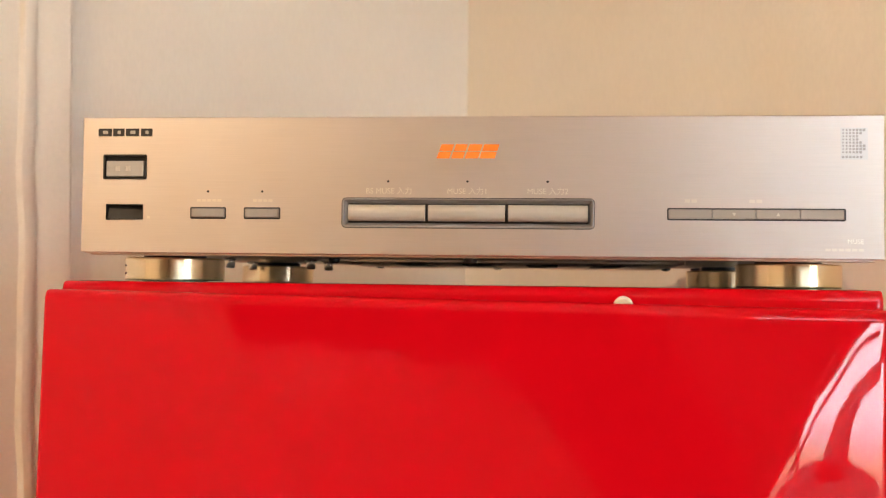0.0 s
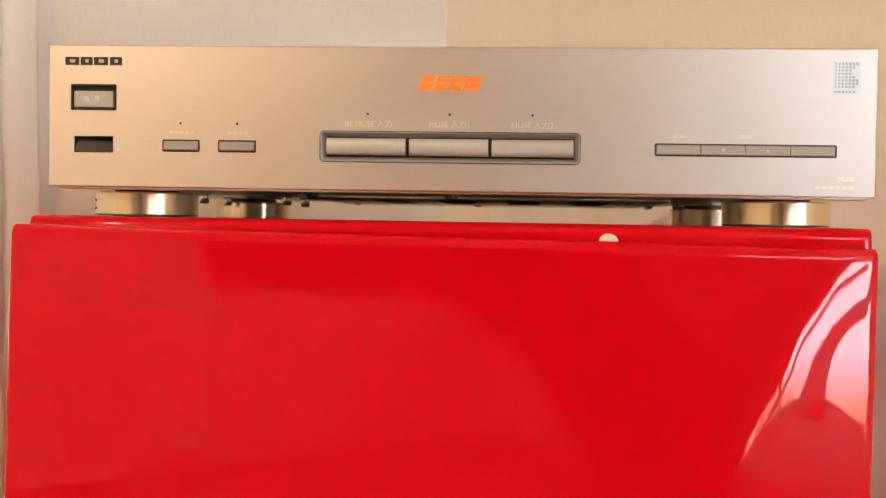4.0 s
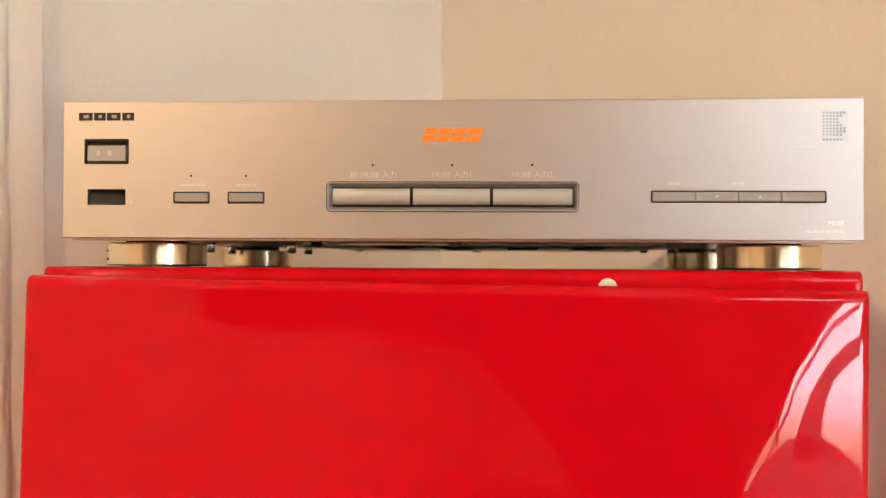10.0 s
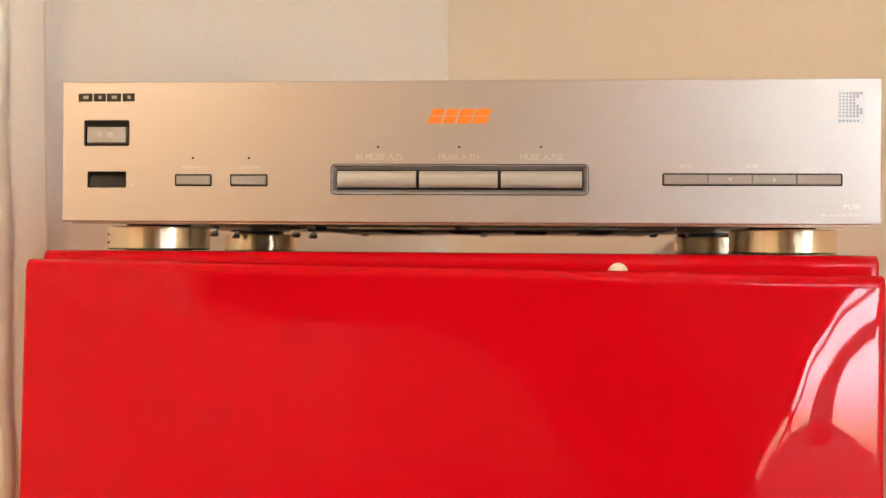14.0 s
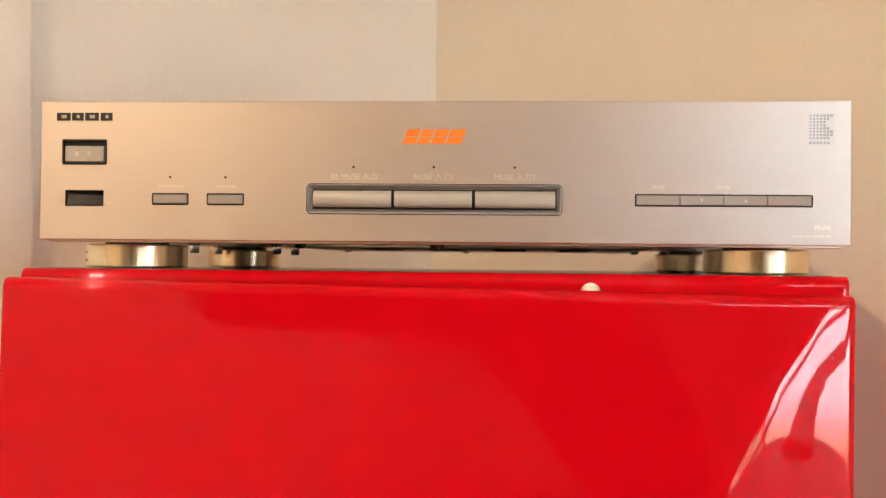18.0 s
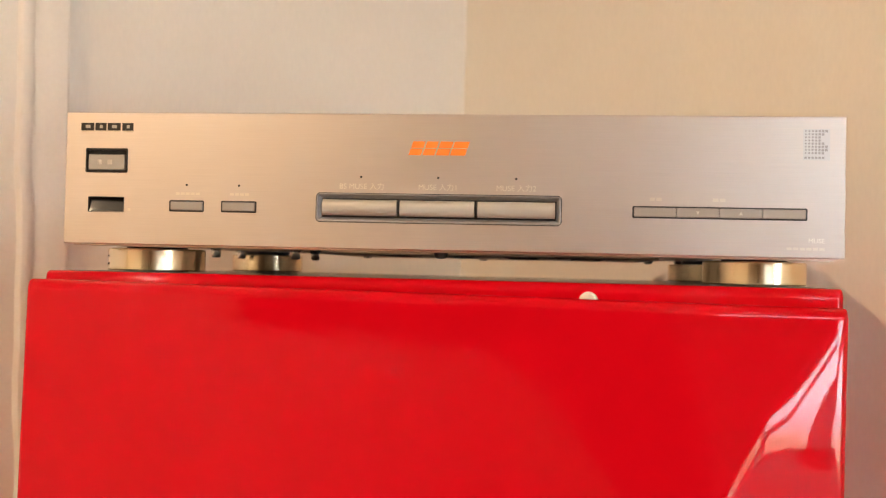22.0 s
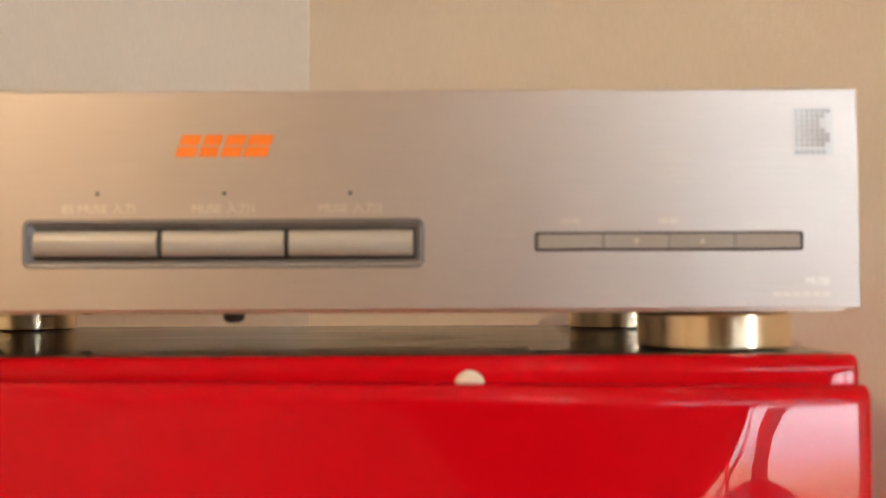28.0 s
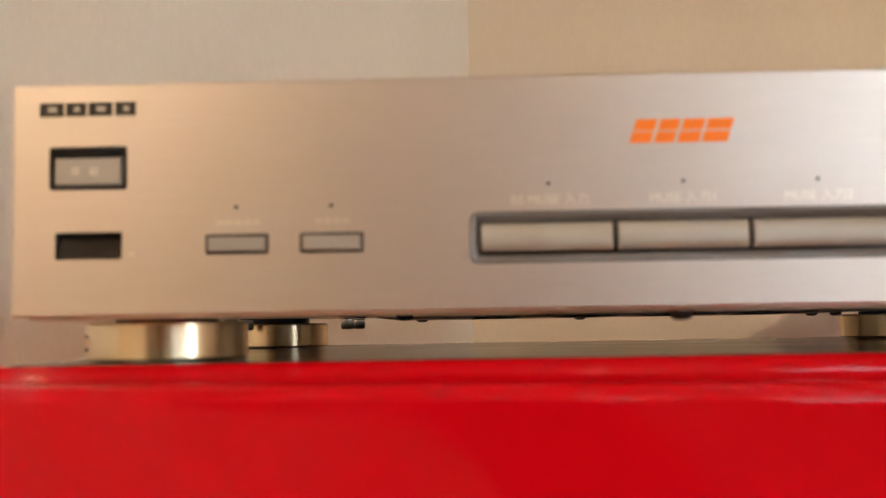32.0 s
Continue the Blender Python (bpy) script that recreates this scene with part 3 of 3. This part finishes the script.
def plate(x0, x1, z0, z1, holes, y0, y1, ease):
    """A flat plate with rectangular openings right through it and an eased outer edge."""
    bm = bmesh.new()
    xs = sorted({x0 + ease, x1 - ease, *(v for h in holes for v in h[:2])})
    zs = sorted({z0 + ease, z1 - ease, *(v for h in holes for v in h[2:])})
    verts = {}
    def vert(x, y, z):
        key = (round(x, 6), round(y, 6), round(z, 6))
        if key not in verts:
            verts[key] = bm.verts.new((x, y, z))
        return verts[key]
    def solid(i, j):
        if not (0 <= i < len(xs) - 1 and 0 <= j < len(zs) - 1):
            return None
        cx, cz = (xs[i] + xs[i + 1]) / 2, (zs[j] + zs[j + 1]) / 2
        return not any(h[0] < cx < h[1] and h[2] < cz < h[3] for h in holes)
    for i in range(len(xs) - 1):
        for j in range(len(zs) - 1):
            if not solid(i, j):
                continue
            a, b, c, d = xs[i], xs[i + 1], zs[j], zs[j + 1]
            bm.faces.new((vert(a, y0, c), vert(b, y0, c), vert(b, y0, d), vert(a, y0, d)))
            for ii, jj, p, q in ((i - 1, j, (a, d), (a, c)), (i + 1, j, (b, c), (b, d)), (i, j - 1, (a, c), (b, c)), (i, j + 1, (b, d), (a, d))):
                if solid(ii, jj) is False:
                    bm.faces.new((vert(p[0], y0, p[1]), vert(q[0], y0, q[1]), vert(q[0], y1, q[1]), vert(p[0], y1, p[1])))
    # eased rim and sides
    inner = [(x0 + ease, z0 + ease), (x1 - ease, z0 + ease), (x1 - ease, z1 - ease), (x0 + ease, z1 - ease)]
    outer = [(x0, z0), (x1, z0), (x1, z1), (x0, z1)]
    for k in range(4):
        j = (k + 1) % 4
        bm.faces.new([bm.verts.new(p) for p in ((inner[k][0], y0, inner[k][1]), (inner[j][0], y0, inner[j][1]),
                                                (outer[j][0], y0 + ease, outer[j][1]), (outer[k][0], y0 + ease, outer[k][1]))])
        bm.faces.new([bm.verts.new(p) for p in ((outer[k][0], y0 + ease, outer[k][1]), (outer[j][0], y0 + ease, outer[j][1]),
                                                (outer[j][0], y1, outer[j][1]), (outer[k][0], y1, outer[k][1]))])
    bm.faces.new([bm.verts.new(p) for p in ((x0, y1, z0), (x0, y1, z1), (x1, y1, z1), (x1, y1, z0))])
    bmesh.ops.remove_doubles(bm, verts=bm.verts[:], dist=1e-6)
    bmesh.ops.recalc_face_normals(bm, faces=bm.faces[:])
    return bm


decoder = thing("video_decoder", "silver brushed-aluminium video decoder on four round feet", "decoder")
decoder.matrix_world = Matrix.Translation((0, 0, Z))
POWER, SENSOR = (0.0123, 0.0368, 0.0588, 0.0722), (0.0143, 0.0353, 0.0363, 0.0447)
SMALL_KEYS = [(0.0624, 0.0822, 0.0372, 0.0433), (0.0925, 0.1125, 0.0372, 0.0433)]
RECESS, BAR = (0.1474, 0.2814, 0.0335, 0.0482), (0.3200, 0.4105, 0.0380, 0.0441)
front = part("front_panel", plate(0.0, 0.43, 0.018, 0.0930, [POWER, SENSOR, *SMALL_KEYS, RECESS, BAR], 0.0, 0.006, 0.0005), ALU, decoder)
brush_uv(front.data)
chassis = part("chassis", slab(0.004, 0.426, 0.0192, 0.090, 0.0062, 0.352, 0.001, 0.001), CHASSIS, decoder, "grey steel case")
bm = bmesh.new()
for k in range(4):
    x = 0.150 + 0.046 * k
    box(bm, x, x + 0.022, 0.17, 0.26, 0.01695, 0.01725)
part("bottom_vents", bm, SLOT, decoder, "dark vent slots")
part("bottom_plate", slab(0.107, 0.345, 0.0172, 0.0193, 0.130, 0.350, 0.0004, 0.0004), CHASSIS, decoder, "grey steel bottom plate")
part("lower_rail", slab(0.003, 0.427, 0.0170, 0.0188, 0.0064, 0.020, 0.0004, 0.0004), CHASSIS, decoder)


def foot(cx, cy):
    f = part("foot", lathe(cx, cy, [(0.0272, 0.0030), (0.0284, 0.0032), (0.0287, 0.0038), (0.0287, 0.0040), (0.0287, 0.0152), (0.0287, 0.0154), (0.0284, 0.0160), (0.0272, 0.0163),
                                    (0.023, 0.0163)], 72), GOLD, decoder, "champagne gold round metal foot")
    part("pad", lathe(cx, cy, [(0.0185, 0.0027), (0.019, 0.0029), (0.019, 0.0038)], 40), RUBBER, f)
    part("collar", lathe(cx, cy, [(0.0175, 0.0160), (0.018, 0.0164), (0.018, 0.0200)], 40), BLACK, f)
    return f


feet = [foot(cx, cy) for cx, cy in ((0.0375, 0.047), (0.3915, 0.047), (0.0375, 0.287), (0.3935, 0.285))]

# two small nicks in the side of the front foot
nicked = feet[0]
for z, tilt in ((0.0116, 12), (0.0070, -20)):
    bm = bmesh.new()
    box(bm, -0.0012, 0.0012, -0.0004, 0.0002, -0.0003, 0.0003)
    part("nick", bm, BLACK, nicked, "short dark nick", at=Matrix.Translation((0.0375, 0.047, z)) @ Matrix.Rotation(radians(214 + 90), 4, "Z") @ Matrix.Translation((0, -0.0287, 0)) @ Matrix.Rotation(radians(tilt), 4, "Y"))

for x, y in ((0.0371, 0.157), (0.0266, 0.251), (0.0888, 0.181), (0.0889, 0.242)):
    b = part("bolt", lathe(x, y, [(0.0013, 0.0126), (0.0028, 0.0128), (0.0033, 0.0135), (0.0034, 0.0176), (0.0029, 0.0180), (0.0029, 0.0188)], 24), CHROME, decoder, "bright rounded stud")
    part("washer", lathe(x, y, [(0.0040, 0.0184), (0.0043, 0.0186), (0.0043, 0.0193)], 24), BLACK, b)
for x, y in ((0.1215, 0.291), (0.2155, 0.014), (0.2159, 0.308), (0.3496, 0.292), (0.1200, 0.112), (0.3777, 0.332)):
    top = 0.0172 if y < 0.03 else 0.0193
    part("screw", lathe(x, y, [(0.0018, top - 0.0034), (0.0034, top - 0.0026), (0.0040, top)], 20), BLACK, decoder, "black domed screw")

# power switch
well = part("power_switch", sweep(0.02455, 0.0655, 0.0249, 0.0138, 0.0008, [(0, 0.004), (0, -0.0003), (0.0002, -0.0005), (0.0009, -0.0005), (0.0011, 0.0025)]),
            BLACK, decoder, "black framed power switch")
part("button", sweep(0.0244, 0.0645, 0.0216, 0.0088, 0.0004, [(0, 0.0024), (0, 0.0004), (0.0004, 0.0)]), ALU_KEY, well, "satin grey key")
for k in (0, 1):
    bm = slab(0.0190 + 0.0060 * k, 0.0217 + 0.0060 * k, 0.0632, 0.0659, -0.00006, 0.0001, 0.00002, 0.0001)
    part("legend", bm, PRINT_KEY, well)
# remote sensor
bm = bmesh.new()
def pane(x, turn):
    return [(x, y + turn, SENSOR[2] + z) for y, z in ((0.0004, 0.0004), (0.0030, 0.0083), (0.0050, 0.0083), (0.0050, 0.0004))]


loft(bm, [pane(SENSOR[0] + 0.0003, 0.0), pane(SENSOR[1] - 0.0003, 0.0009)])
part("sensor_bezel", sweep((SENSOR[0] + SENSOR[1]) / 2, (SENSOR[2] + SENSOR[3]) / 2, SENSOR[1] - SENSOR[0] + 0.0003, SENSOR[3] - SENSOR[2] + 0.0003, 0.0004,
                           [(0, 0.005), (0, -0.0001), (0.0002, -0.0001), (0.0003, 0.005)], False, False), BLACK, decoder, "thin black sensor bezel")
part("sensor_window", bm, SMOKE, decoder, "glossy black remote sensor window")
# two small keys
for x0, x1, z0, z1 in SMALL_KEYS:
    cx, cz, w, h = (x0 + x1) / 2, (z0 + z1) / 2, x1 - x0, z1 - z0
    rim = part("small_key", sweep(cx, cz, w + 0.0004, h + 0.0004, 0.0008, [(0, 0.004), (0, -0.0001), (0.0002, -0.0002), (0.0007, -0.0002), (0.0008, 0.002)]),
               BLACK, decoder, "small key in a black rim")
    part("cap", sweep(cx, cz, w - 0.0014, h - 0.0014, 0.0004, [(0, 0.002), (0, -0.0006), (0.0004, -0.0010)]), GREY_KEY, rim, "grey key cap")
# recessed row of three wide keys
cx, cz, w, h = (RECESS[0] + RECESS[1]) / 2, (RECESS[2] + RECESS[3]) / 2, RECESS[1] - RECESS[0], RECESS[3] - RECESS[2]
tray = part("key_recess", sweep(cx, cz, w + 0.0010, h + 0.0010, 0.0022, [(0, 0.006), (0, -0.0002), (0.0003, -0.0003), (0.0009, -0.0001), (0.0012, 0.0010),
                                                                       (0.0025, 0.0020), (0.0027, 0.0045)], n=6), TRAY, decoder, "rounded metal recess")
part("seam", sweep(cx, cz, w + 0.0018, h + 0.0018, 0.0026, [(0, 0.0001), (0, -0.00008), (0.0007, -0.00008), (0.0007, 0.0001)], False, False, n=6), BLACK, tray)
part("well", slab(0.1496, 0.2792, 0.0357, 0.0460, 0.0031, 0.0046, 0.0001, 0.0001), BLACK, tray, "black well behind the keys")
for x0, x1 in ((0.1502, 0.1918), (0.1937, 0.2347), (0.2366, 0.2786)):
    bm = bmesh.new()
    prof = [(0.0036, 0.0366), (0.0000, 0.0367), (-0.0006, 0.0373), (-0.0011, 0.0388), (-0.0009, 0.0418), (-0.0002, 0.0444), (0.0008, 0.0454), (0.0036, 0.0455)]
    loft(bm, [[(x, y, z) for y, z in prof] for x in (x0, x0 + 0.0003, x1 - 0.0003, x1)])
    part("wide_key", bm, ALU_KEY, tray, "wide rounded satin key")
# bar of four keys
cx, cz, w, h = (BAR[0] + BAR[1]) / 2, (BAR[2] + BAR[3]) / 2, BAR[1] - BAR[0], BAR[3] - BAR[2]
rim = part("key_bar", sweep(cx, cz, w + 0.0004, h + 0.0004, 0.0009, [(0, 0.004), (0, -0.0001), (0.0002, -0.0002), (0.0006, -0.0002), (0.0007, 0.002)]),
           BLACK, decoder, "black rimmed bar of four keys")
for k in range(4):
    x0 = BAR[0] + 0.0006 + 0.02233 * k
    part("bar_key", sweep(x0 + 0.01115, cz, 0.0219, h - 0.0012, 0.0004, [(0, 0.002), (0, -0.0005), (0.0003, -0.0008)]), GREY_KEY, rim, "grey bar key")
    if k in (1, 2):
        s = 1 if k == 2 else -1
        bm = bmesh.new()
        tri = [(x0 + 0.0112 - 0.0010, cz - 0.0008 * s), (x0 + 0.0112 + 0.0010, cz - 0.0008 * s), (x0 + 0.0112, cz + 0.0010 * s)]
        loft(bm, [[(x, -0.00078, z) for x, z in tri], [(x, -0.00086, z) for x, z in tri]])
        part("arrow", bm, PRINT_KEY, rim)
# pilot lamps
for x, z in ((0.0720, 0.0521), (0.1024, 0.0521), (0.1717, 0.0579), (0.2146, 0.0579), (0.2573, 0.0579)):
    part("pilot_lamp", dowel(x, z, 0.0007, -0.0001, 0.001, 16), BLACK, decoder, "tiny unlit pilot lamp")

# printed lettering
for text, x in (("BS MUSE \u5165\u529b", 0.1722), ("MUSE \u5165\u529b1", 0.2146), ("MUSE \u5165\u529b2", 0.2574)):
    words(text, 0.0042, x, 0.0513, Y_PRINT, PRINT, decoder, "lettering")
words("MUSE", 0.0034, 0.4155, 0.0262, Y_PRINT, PRINT, decoder, "lettering")


def flat(name, polys, material, y=Y_PRINT):
    """Thin printed shapes on the front."""
    bm = bmesh.new()
    for poly in polys:
        loft(bm, [[(x, 0.0001, z) for x, z in poly], [(x, y, z) for x, z in poly]])
    return part(name, bm, material, decoder)


def rect(x0, x1, z0, z1, slant=0.0):
    return [(x0, z0), (x1, z0), (x1 + slant, z1), (x0 + slant, z1)]


# unreadable captions as bars
for x0, x1, z0, z1, n in ((0.0655, 0.0800, 0.0465, 0.0479, 5), (0.0970, 0.1085, 0.0465, 0.0479, 4), (0.3285, 0.3355, 0.0471, 0.0489, 2),
                          (0.3615, 0.3688, 0.0471, 0.0489, 2), (0.4000, 0.4200, 0.0223, 0.0237, 6), (0.0375, 0.0395, 0.0370, 0.0385, 1)):
    w = (x1 - x0) / n
    flat("caption_bar", [rect(x0 + w * k + 0.1 * w, x0 + w * (k + 1) - 0.1 * w, z0, z1) for k in range(n)], PRINT_DIM)
# maker's mark as plain dark slabs with a light lower edge
for x0, x1 in ((0.0088, 0.0165), (0.0172, 0.0238), (0.0245, 0.0322), (0.0332, 0.0398)):
    flat("mark_shape", [rect(x0, x1, 0.0825, 0.0868)], PRINT_BLACK)
    flat("mark_shape", [rect(x0 + 0.0026, x1 - 0.0022, 0.0838, 0.0856)], ALU_KEY, -0.0001)
    flat("mark_edge", [rect(x0 + 0.0004, x1 + 0.0003, 0.0820, 0.0825)], CHROME)
# orange slanted mark: two banded rows
for x0, x1 in ((0.1978, 0.2046), (0.2056, 0.2120), (0.2130, 0.2200), (0.2208, 0.2290)):
    flat("mark_shape", [rect(x0 + 0.0014 * k, x1 + 0.0014 * k, 0.0703 + 0.0040 * k, 0.0739 + 0.0040 * k, 0.0012) for k in (0, 1)], ORANGE)
# dotted sticker
flat("sticker", [rect(0.4079, 0.4216, 0.0698, 0.0864)], STICKER)
widths = (7, 6, 5, 5, 6, 7, 7, 6)
for r, wide in enumerate(widths):
    for c in range(wide):
        q = 0.0004 + 0.00005 * c
        x, z = 0.4092 + 0.00175 * c, 0.0852 - 0.00165 * r
        flat("sticker_dot", [rect(x - q, x + q, z - q, z + q)], PRINT_GREY, -0.0001)
flat("caption_bar", [rect(0.4086 + 0.0018 * k, 0.4098 + 0.0018 * k, 0.0706, 0.0717) for k in range(6)], PRINT_GREY, -0.0001)

# floor planks, nearest the cabinet
PLANK = bmesh.new()
box(PLANK, 0, 0.118, 0, 1.18, -0.013, 0.0)
plank_mesh = mesh_of("plank", PLANK, WOOD)
turn = Matrix(((V.x, U.x, 0, 0), (V.y, U.y, 0, 0), (0, 0, 1, 0), (0, 0, 0, 1)))
for i in range(30):
    for j in range(4):
        off = (0.6 if i % 2 else 0.0)
        u0 = -ROOM_U + 1.2 * j - off
        if u0 < -ROOM_U or u0 > -1.15:
            continue
        ob = new("plank", plank_mesh)
        ob.parent = floor
        ob.matrix_world = Matrix.Translation(uv(u0, 0.03 + 0.1195 * i)) @ turn
